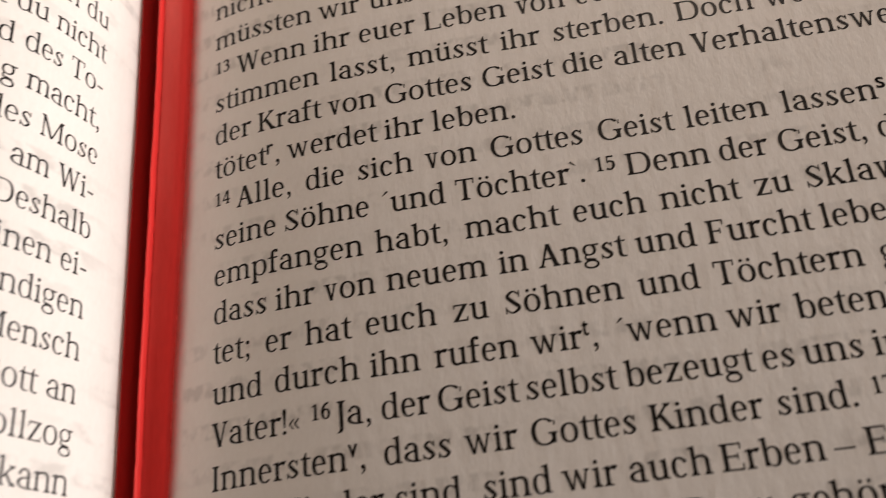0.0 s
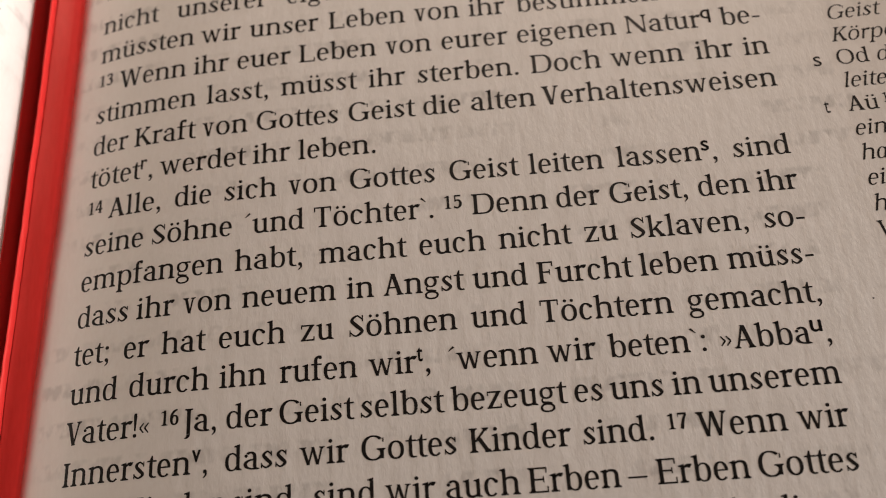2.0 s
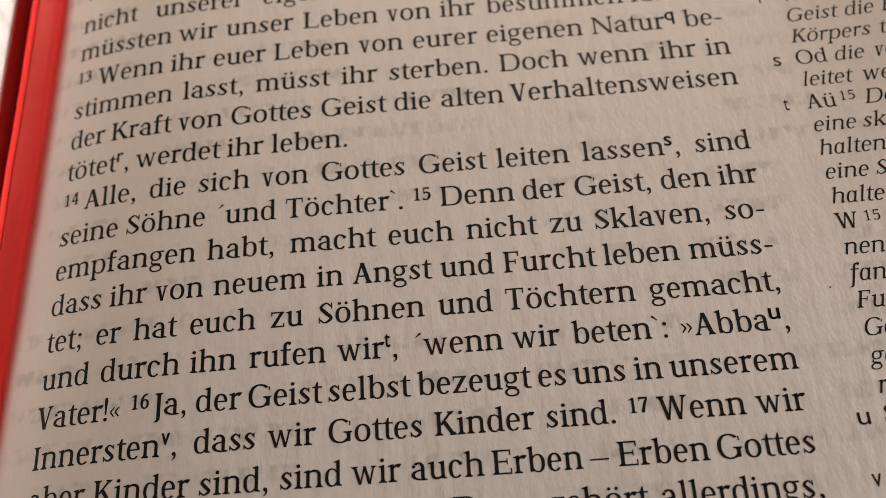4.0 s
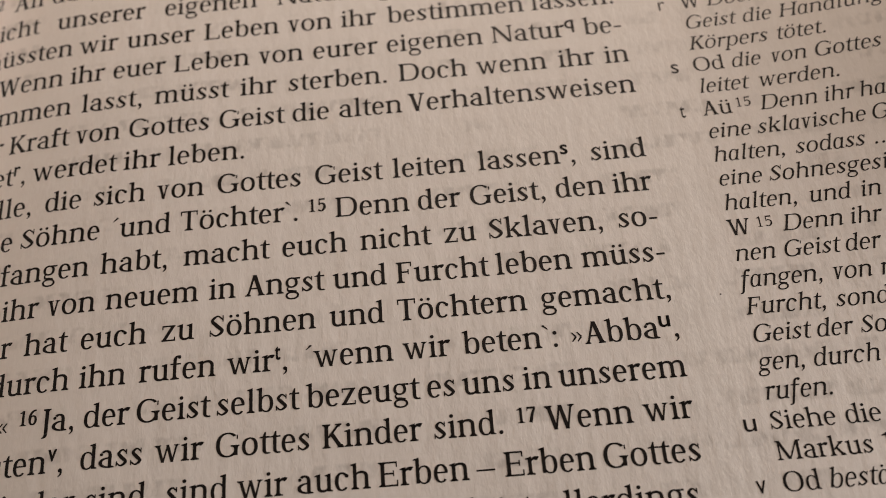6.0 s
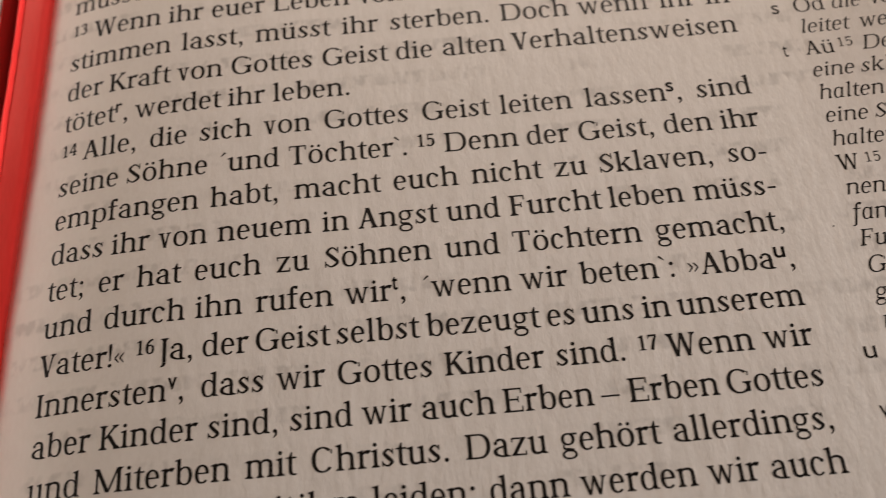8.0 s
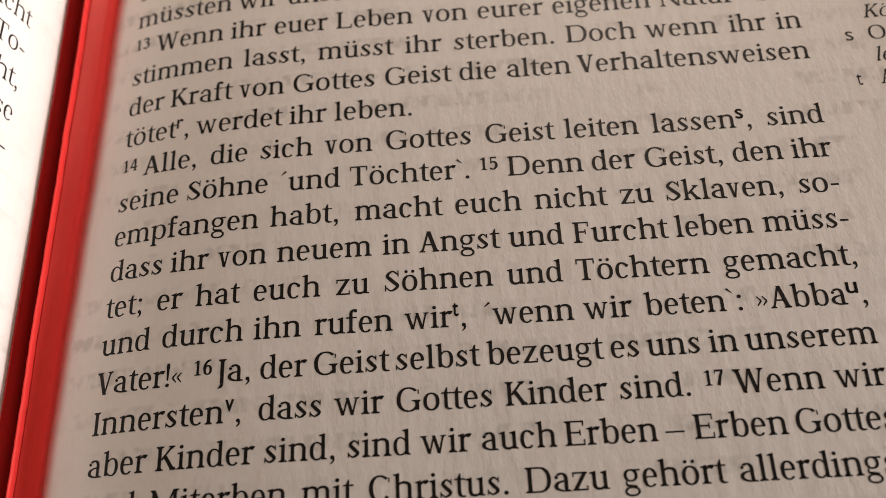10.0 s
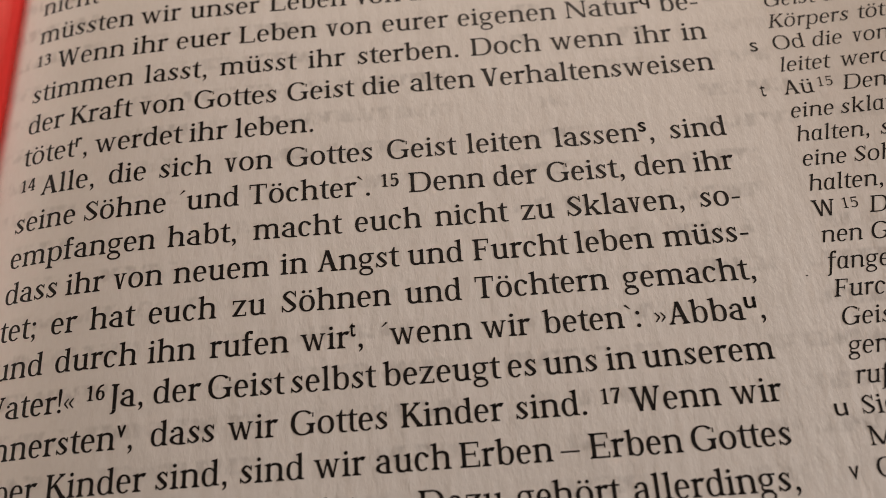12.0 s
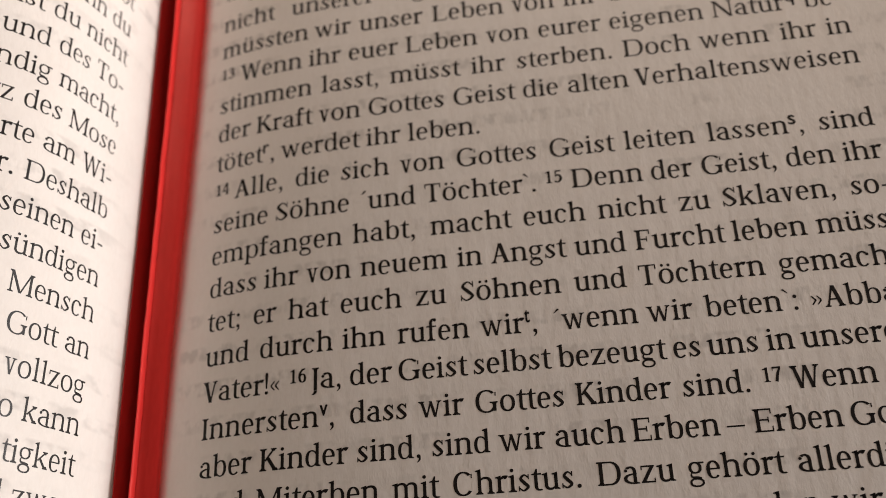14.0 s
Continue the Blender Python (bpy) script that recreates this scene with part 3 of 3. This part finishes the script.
def figure(p, c, w):
    s, t = p.s, p.t * 1.15
    if c == "1":
        p.up(0.20, 0, CAP - 0.01)
        p.serif(0.20, 0.20 + s, 0, 0.095, 0.095)
        p.poly((0.20 + s, CAP), (0.20 + s, CAP - 0.09), (0.20, CAP - 0.115), (0.085, CAP - 0.125), (0.085, CAP - 0.085))
    elif c == "2":
        p.stroke([(0.07, 0.50), (0.13, 0.625), (0.25, 0.645), (0.37, 0.56), (0.36, 0.41), (0.22, 0.22), (0.07, 0.045)], [s * 0.8, t, t * 1.1, s * 1.1, s * 1.1, s * 0.8, t])
        p.bar(0.045, 0.45, 0, 0.075)
        p.bar(0.415, 0.45, 0, 0.16)
    elif c == "3":
        p.stroke([(0.07, 0.55), (0.20, 0.650), (0.36, 0.575), (0.33, 0.425), (0.19, 0.365)], [s * 0.8, t, s * 1.1, s, t])
        p.stroke([(0.19, 0.365), (0.35, 0.325), (0.39, 0.175), (0.26, 0.025), (0.06, 0.085)], [t, s, s * 1.15, t, s * 0.8])
    elif c == "4":
        p.bar(0.27, 0.27 + s, 0, CAP)
        p.serif(0.27, 0.27 + s, 0, 0.06, 0.06)
        p.bar(0.03, 0.475, 0.17, 0.17 + t * 1.2)
        p.diag(0.30, CAP, 0.055, 0.19, t * 1.4)
    elif c == "5":
        p.bar(0.10, 0.42, CAP - 0.082, CAP)
        p.bar(0.095, 0.095 + t, 0.33, CAP)
        p.stroke([(0.10, 0.36), (0.24, 0.415), (0.38, 0.335), (0.385, 0.16), (0.25, 0.022), (0.06, 0.075)], [t, t * 1.1, s, s * 1.2, t, s * 0.8])
    elif c == "6":
        p.ring(0.252, 0.212, 0.212, 0.222, s, t)
        p.stroke([(0.085, 0.22), (0.115, 0.44), (0.24, 0.60), (0.40, 0.655)], [s, s, s * 0.8, t])
    elif c == "7":
        p.bar(0.05, 0.455, CAP - 0.085, CAP)
        p.bar(0.05, 0.088, CAP - 0.175, CAP)
        p.stroke([(0.43, CAP - 0.06), (0.30, 0.36), (0.20, 0.0)], [s * 0.7, s * 1.05, s * 1.25])
    elif c == "0":
        p.ring(0.25, CAP / 2, 0.215, CAP / 2 + 0.012, s, t)
    else:
        return False
    return True


def stop_mark(p, c, w):
    m = w / 2
    if c == ".":
        p.dot(m, 0.048, 0.058)
    elif c in ",;":
        p.dot(m, 0.050, 0.056)
        p.stroke([(m + 0.026, 0.055), (m + 0.026, -0.045), (m - 0.045, -0.130)], [0.062, 0.054, 0.022])
        if c == ";":
            p.dot(m, XH - 0.065, 0.058)
    elif c == ":":
        p.dot(m, 0.048, 0.058)
        p.dot(m, XH - 0.065, 0.058)
    elif c == "…":
        for x in (0.18, 0.5, 0.82):
            p.dot(w * x, 0.048, 0.055)
    elif c == "!":
        p.dot(m, 0.048, 0.056)
        p.poly((m - 0.022, 0.18), (m + 0.022, 0.18), (m + 0.050, 0.60), (m + 0.035, 0.69), (m - 0.035, 0.69), (m - 0.050, 0.60))
    elif c in "-–":
        p.bar(0.045 if c == "-" else 0.0, w - (0.045 if c == "-" else 0.0), 0.205, 0.205 + (0.062 if c == "-" else 0.048))
    elif c in "»«":
        for x in (0.115, 0.265):
            k, a = (1, x * w / 0.38) if c == "»" else (-1, w - x * w / 0.38)
            p.stroke([(a - 0.055 * k, 0.385), (a + 0.055 * k, 0.245)], [0.034, 0.052], 2)
            p.stroke([(a + 0.055 * k, 0.245), (a - 0.055 * k, 0.105)], [0.052, 0.034], 2)
    elif c == "´":
        p.poly((m - 0.085, 0.545), (m - 0.070, 0.535), (m + 0.095, 0.655), (m + 0.035, 0.690))
    elif c == "`":
        p.poly((m + 0.085, 0.545), (m + 0.070, 0.535), (m - 0.095, 0.655), (m - 0.035, 0.690))
    else:
        return False
    return True


def outline(char):
    """The built-in plain form of one letter: its points and faces."""
    curve = bpy.data.curves.new("letter", "FONT")
    curve.body, curve.size, curve.resolution_u = char, 1.0, 4
    ob = new("letter", curve)
    graph = bpy.context.evaluated_depsgraph_get()
    me = bpy.data.meshes.new_from_object(ob.evaluated_get(graph))
    points = np.array([v.co[:2] for v in me.vertices], float).reshape(-1, 2)
    faces = [tuple(p.vertices) for p in me.polygons]
    bpy.data.meshes.remove(me)
    bpy.data.objects.remove(ob)
    bpy.data.curves.remove(curve)
    return points, faces


def glyph(char, stem, italic):
    """A book-face letter in its own cell: x in ems, y in sizes."""
    key = (char, stem, italic)
    if key not in GLYPHS:
        pen, w = Pen(stem, 0.046 * (stem / 0.09) ** 0.6, italic), WIDE.get(char, 500) / 1000
        small_letter(pen, char, w) or capital(pen, char, w) or figure(pen, char, w) or stop_mark(pen, char, w)
        GLYPHS[key] = np.array(pen.points, float).reshape(-1, 2), pen.faces
    return GLYPHS[key]


def plain_glyph(char, bold):
    """A letter of the plain face, fitted to the same cell and made bolder by a doubled, shifted outline."""
    key = (char, "plain", bold)
    if key not in GLYPHS:
        points, faces = outline(char)
        low, high = points[:, 0].min(), points[:, 0].max()
        w = WIDE.get(char, 500) / 1000
        k = (w - 0.06) / (high - low)
        points = np.stack([(points[:, 0] - low) * k + 0.03, points[:, 1] * 1.07], -1)
        shifts = [(-bold, 0), (bold, 0), (0, bold * 0.7), (0, -bold * 0.7)] if bold else [(0, 0)]
        n = len(points)
        GLYPHS[key] = np.concatenate([points + np.array(d) for d in shifts]), [tuple(i + j * n for i in f) for j in range(len(shifts)) for f in faces]
    return GLYPHS[key]


def advance(char, em):
    return WIDE.get(char, 500) / 1000 * em


class Print:
    """Collects letters of one line on one page and turns them into one mesh."""

    def __init__(self):
        self.points, self.faces, self.count = [], [], 0

    def letter(self, char, u, v, em, size, slant=0.0, stem=0.09, plain=False):
        points, faces = plain_glyph(char, stem) if plain else glyph(char, stem, slant > 0)
        if not len(points):
            return
        x, y = points[:, 0] * em, points[:, 1] * size
        self.points.append(np.stack([u + x + slant * y, v + y], -1))
        self.faces += [tuple(i + self.count for i in f) for f in faces]
        self.count += len(points)

    def build(self, name, place, page, label="", lift=0.012):
        if not self.count:
            return None
        flat = np.concatenate(self.points)
        return mesh_object(name, place(flat[:, 0], flat[:, 1], lift), self.faces, INK, page, label)


def split_runs(word):
    """A word as (text, kind) runs: {14} is a verse number, ^s a raised footnote letter."""
    runs, i = [], 0
    while i < len(word):
        if word[i] == "{":
            j = word.index("}", i)
            runs.append((word[i + 1:j], "verse"))
            i = j + 1
        elif word[i] == "^":
            runs.append((word[i + 1], "mark"))
            i += 2
        else:
            j = i
            while j < len(word) and word[j] not in "{^":
                j += 1
            runs.append((word[i:j], "text"))
            i = j
    return runs


RUN_EM = {"text": 1.0, "verse": 0.57, "mark": 0.64}


def run_width(text, kind, em):
    pad = 0.16 * em if kind == "verse" else 0.0
    return sum(advance(c, em * RUN_EM[kind]) for c in text) + pad


def word_width(word, em):
    return sum(run_width(text, kind, em) for text, kind in split_runs(word))


def set_line(text, place, page, v, start=0.0, em=EM, size=SIZE, slant=0.0, starts=(), upright=(), width=None, end=None, stem=0.094, bold=0.016, roman=1.0):
    """One line of print. starts: where its words begin; else width justifies it, or end ranges it to the right."""
    words = text.split()
    widths = [word_width(w, em) for w in words]
    gap = 0.262 * em
    if width is not None and len(words) > 1:
        gap = (width - sum(widths)) / (len(words) - 1)
    if end is not None:
        start = end - sum(widths) - gap * (len(words) - 1)
    if not starts:
        starts, u = [], start
        for w in widths:
            starts.append(u)
            u += w + gap
    body = Print()
    for i, (word, u) in enumerate(zip(words, starts)):
        for run, kind in split_runs(word):
            for char in run:
                if kind == "text":
                    wide = em * roman if i in upright else em
                    body.letter(char, u, v, wide, size, 0.0 if i in upright else slant, stem)
                    u += advance(char, wide)
                else:
                    raised = Print()
                    k = RUN_EM[kind] * (1.12 if slant and kind == "verse" else 1.0)
                    rise = 0.25 * size if kind == "verse" else 0.33 * size
                    if kind == "verse":
                        raised.letter(char, u, v + rise, em * k, size * 0.66, stem=stem * (1.35 if slant == 0 else 1.0))
                    else:
                        raised.letter(char, u, v + rise, em * k, size * 0.68, stem=bold, plain=True)
                    raised.build("verse_number" if kind == "verse" else "footnote_mark", place, page)
                    u += advance(char, em * k)
            if kind == "verse":
                u += 0.16 * em
    return body.build("text_line", place, page)


# main column of the right page, line by line from the top; {verse}, ^footnote
MAIN = [
    (-8, "der in euch wohnt.", ()),
    (-7, "{12} All das, liebe Geschwister, verpflich", ()),
    (-6, "nicht unserer eigenen Natur^p gegenüber, so als", ()),
    (-5, "müssten wir unser Leben von ihr bestimmen lassen.", (0, 12.4, 17.98, 26.86, 36.42, 42.41, 47.67, 63.89,)),
    (-4, "{13} Wenn ihr euer Leben von eurer eigenen Natur^q be-", (0, 2.79, 11.69, 16.62, 23.54, 33.12, 39.15, 47.38, 59.1, 69.32,)),
    (-3, "stimmen lasst, müsst ihr sterben. Doch wenn ihr in", (0, 13.3, 21.57, 31.09, 36.36, 48.52, 57.09, 66.05, 71.1,)),
    (-2, "der Kraft von Gottes Geist die alten Verhaltensweisen", (0, 5.2, 13.01, 18.9, 28.81, 36.78, 41.83, 49.44,)),
    (-1, "tötet^r, werdet ihr leben.", (0, 8.42, 18.6, 23.41,)),
    (0, "{14} Alle, die sich von Gottes Geist leiten lassen^s, sind", (0, 2.64, 10.26, 15.62, 22.45, 28.78, 39.07, 47.23, 56.18, 67.92,)),
    (1, "seine Söhne ´und Töchter`. {15} Denn der Geist, den ihr", (0, 7.96, 17.86, 25.03, 38.3, 41.12, 49.61, 54.98, 63.81, 69.72,)),
    (2, "empfangen habt, macht euch nicht zu Sklaven, so-", (0, 16.95, 25.54, 35.59, 43.56, 52.02, 56.55, 69.62,)),
    (3, "dass ihr von neuem in Angst und Furcht leben müss-", (0, 6.82, 11.76, 17.77, 28.27, 31.87, 40.69, 46.99, 56.93, 65.47,)),
    (4, "tet; er hat euch zu Söhnen und Töchtern gemacht,", (0, 5.69, 9.72, 15.52, 23.63, 28.37, 40.26, 46.89, 60.98,)),
    (5, "und durch ihn rufen wir^t, ´wenn wir beten`: »Abba^u,", (0, 6.58, 15.73, 21.63, 30.24, 37.79, 47.23, 53.0, 63.35,)),
    (6, "Vater!« {16} Ja, der Geist selbst bezeugt es uns in unserem", (0, 10, 12.4, 16.49, 21.57, 29.27, 37.84, 49.26, 52.64, 58.37, 61.73,)),
    (7, "Innersten^v, dass wir Gottes Kinder sind. {17} Wenn wir", (0, 16.47, 23.57, 29.25, 39.25, 49.62, 57.36, 60.09, 69.13,)),
    (8, "aber Kinder sind, sind wir auch Erben – Erben Gottes", (0, 6.94, 17.15, 24.73, 31.39, 36.84, 44.31, 53.33, 55.81, 64.82,)),
    (9, "und Miterben mit Christus. Dazu gehört allerdings,", (0, 6.67, 20.68, 26.62, 40.49, 49.05, 59.17,)),
    (10, "mit ihm leiden; dann werden wir auch", (20.5, 25.38, 31.94, 42.3, 50.34, 61.63, 67.16,)),
]
for row, text, starts in MAIN:
    set_line(text, right_page, right_leaf, -LINE * row, starts=starts, width=COLUMN if row == -6 else None)

# the notes beside it, smaller and mostly slanted
NOTE_EM, NOTE_SIZE, NOTE_LINE, NOTE_X, NOTE_TOP = 2.69, 2.64, 2.832, 80.6, 12.75
NOTES = [
    (-4, "", "W", (0,), ()),
    (-3, "q", "W vom Fleisch", (0,), ()),
    (-2, "r", "W Doch wenn", (0,), ()),
    (-1, "", "Geist die Handlungen", (), (80.6, 86.92, 90.9,)),
    (0, "", "Körpers tötet.", (), (80.6, 90.03,)),
    (1, "s", "Od die von Gottes Geis", (0,), (80.6, 84.63, 88.81, 93.46, 100.98,)),
    (2, "", "leitet werden.", (), (80.6, 86.93,)),
    (3, "t", "Aü {15} Denn ihr habt n", (0,), (80.6, 84.18, 86.62, 93.21, 96.85, 102.35,)),
    (4, "", "eine sklavische Gesin", (), (80.6, 85.72, 97.42,)),
    (5, "", "halten, sodass …; ih", (), (80.6, 89.06, 96.9, 100.44,)),
    (6, "", "eine Sohnesgesinnu", (), (80.6, 85.77,)),
    (7, "", "halten, und in ihr", (), (80.6, 89.18, 94.32, 96.95,)),
    (8, "", "W {15} Denn ihr hab", (0,), (80.6, 83.5, 85.99, 92.62, 96.4,)),
    (9, "", "nen Geist der Skla", (), (80.6, 85.41, 91.48, 95.62,)),
    (10, "", "fangen, von neue", (), (80.6, 89.57, 94.24,)),
    (11, "", "Furcht, sondern", (), (80.6, 89.26,)),
    (12, "", "Geist der Sohns", (), (80.6, 86.73, 90.94,)),
    (13, "", "gen, durch den", (), (80.6, 85.78, 92.89,)),
    (14, "", "rufen.", (), (80.6,)),
    (15, "u", "Siehe die An", (0, 1, 2), (80.6, 87.56, 91.69,)),
    (16, "", "Markus 14,3", (0, 1), (80.6, 90.2,)),
    (17, "v", "Od bestätig", (0,), ()),
    (18, "", "Inners", (), ()),
]
for row, sign, text, upright, starts in NOTES:
    level = NOTE_TOP - NOTE_LINE * row
    starts = [NOTE_X - 0.2 + 0.99 * (u - NOTE_X) for u in starts]
    set_line(text, right_page, right_leaf, level, NOTE_X - 0.2, em=NOTE_EM, size=NOTE_SIZE, slant=0.25, upright=upright, starts=starts, stem=0.084, bold=0.006, roman=1.06)
    if sign:
        mark = Print()
        mark.letter(sign, NOTE_X - 2.62, level, NOTE_EM * 0.92, NOTE_SIZE * 0.92, stem=0.0, plain=True)
        mark.build("footnote_letter", right_page, right_leaf)

# the ends of the left page's lines
LEFT_TOP = 3.76
LEFT = [(-6, "gibt"), (-5, "wenn du"), (-4, "bist du nicht"), (-3, "und des To-"), (-2, "bendig macht,"), (-1, "setz des Mose"), (0, "iterte am Wi-"),
        (1, "ur. Deshalb"), (2, "de seinen ei-"), (3, "er sündigen"), (4, "ein Mensch"), (5, "em Gott an"), (6, "og, vollzog"),
        (7, "{4}So kann"), (8, "echtigkeit"), (9, "und zwar")]
for row, text in LEFT:
    set_line(text, left_page, left_leaf, LEFT_TOP - LINE * (row + 1), 0.0, end=0.15, em=3.40, stem=0.076)

# a dark speck in the margin
speck = [(math.cos(a) * (0.10 + 0.03 * math.sin(3 * a)), math.sin(a) * 0.08) for a in np.linspace(0, 2 * math.pi, 14)[:-1]]
mesh_object("ink_speck", right_page(np.array([78.4 + p[0] for p in speck]), np.array([-16.05 + p[1] for p in speck]), 0.012), [tuple(range(len(speck)))], INK, right_leaf, "tiny dark speck on the paper")

# ---- the ribbon in the gutter ----
# places across the ribbon: sideways, height, sideways drift for each mm of length
RIBBON_BAND = [(-2.55, -3.90, 0.034), (-3.25, -4.20, 0.032), (-3.95, -4.45, 0.030), (-4.65, -4.52, 0.028), (-5.30, -4.38, 0.025), (-5.90, -4.12, 0.022), (-6.74, -3.62, 0.016)]
RIBBON_FOLD = [(-6.62, -3.20, 0.016), (-6.68, -2.92, 0.016), (-6.76, -2.66, 0.016), (-6.86, -2.48, 0.016), (-6.96, -2.60, 0.016), (-7.02, -3.05, 0.015)]
RIBBON_LINING = [(-7.00, -2.95, 0.015), (-7.08, -4.4, 0.012), (-7.25, -5.8, 0.004), (-7.55, -7.2, 0.0), (-8.10, -7.7, 0.0), (-8.75, -6.6, 0.002), (-8.88, -5.0, 0.005), (-8.92, -4.0, 0.008), (-8.96, -3.0, 0.0125)]


def ribbon_strip(name, line, mat, parent, label, waver):
    """One face of the ribbon, following the gutter from the foot of the book to its head."""
    ts = np.linspace(0, len(line) - 1, 8 * len(line))
    px, pz, drift = (np.interp(ts, range(len(line)), [p[k] for p in line]) for k in range(3))
    for _ in range(3):
        px[1:-1] = (px[:-2] + 2 * px[1:-1] + px[2:]) / 4
        pz[1:-1] = (pz[:-2] + 2 * pz[1:-1] + pz[2:]) / 4
    ys = np.linspace(PAGE_FOOT + 2, PAGE_TOP - 2, 420)
    verts, faces, w = [], [], len(ts)
    for y in ys:
        reach = max(-46.0, min(34.0, y)) + 8.0
        x = px + drift * (reach + 2.5 * math.sin(y * 0.11) + 0.9 * math.sin(y * 0.53 + 1)) + waver * (noise.noise((y * 0.9, 1.7, 0.0)) + 0.6 * noise.noise((y * 2.6, 5.1, 0.0)))
        z = np.where(x > -6.0, np.maximum(pz, right_z(np.maximum(x, GUTTER_X + 0.7), y) + 0.08), pz)
        z = z + 0.06 * math.sin(y * 0.31) * np.exp(-((px + 6.5) / 0.8) ** 2)
        verts += [(a / 1000, y / 1000, b / 1000 + PAGE_Z) for a, b in zip(x, z)]
    for j in range(len(ys) - 1):
        for i in range(w - 1):
            a = j * w + i
            faces.append((a, a + w, a + w + 1, a + 1))
    ob = mesh_object(name, verts, faces, mat, parent, label, smooth=True)
    layer = ob.data.attributes.new("across", "FLOAT", "POINT")
    layer.data.foreach_set("value", [i / (w - 1) for _ in ys for i in range(w)])
    solid = ob.modifiers.new("thickness", "SOLIDIFY")
    solid.thickness, solid.offset = 0.00010, 0.0
    return ob


ribbon = new("ribbon_bookmark")
tagged(ribbon, "glossy red satin ribbon bookmark in the gutter of the book", "bookmark")
ribbon_strip("band", RIBBON_BAND, SATIN_BLEED, ribbon, "smooth red face lying against the page", 0.03)
ribbon_strip("fold", RIBBON_FOLD, SATIN, ribbon, "bright raised fold along the ribbon", 0.05)
# the lining's darker red stands in for shade in the crease
ribbon_strip("lining", RIBBON_LINING, SATIN_SHADED, ribbon, "red ribbon lining down in the gutter, its colour darkened for shade", 0.0)
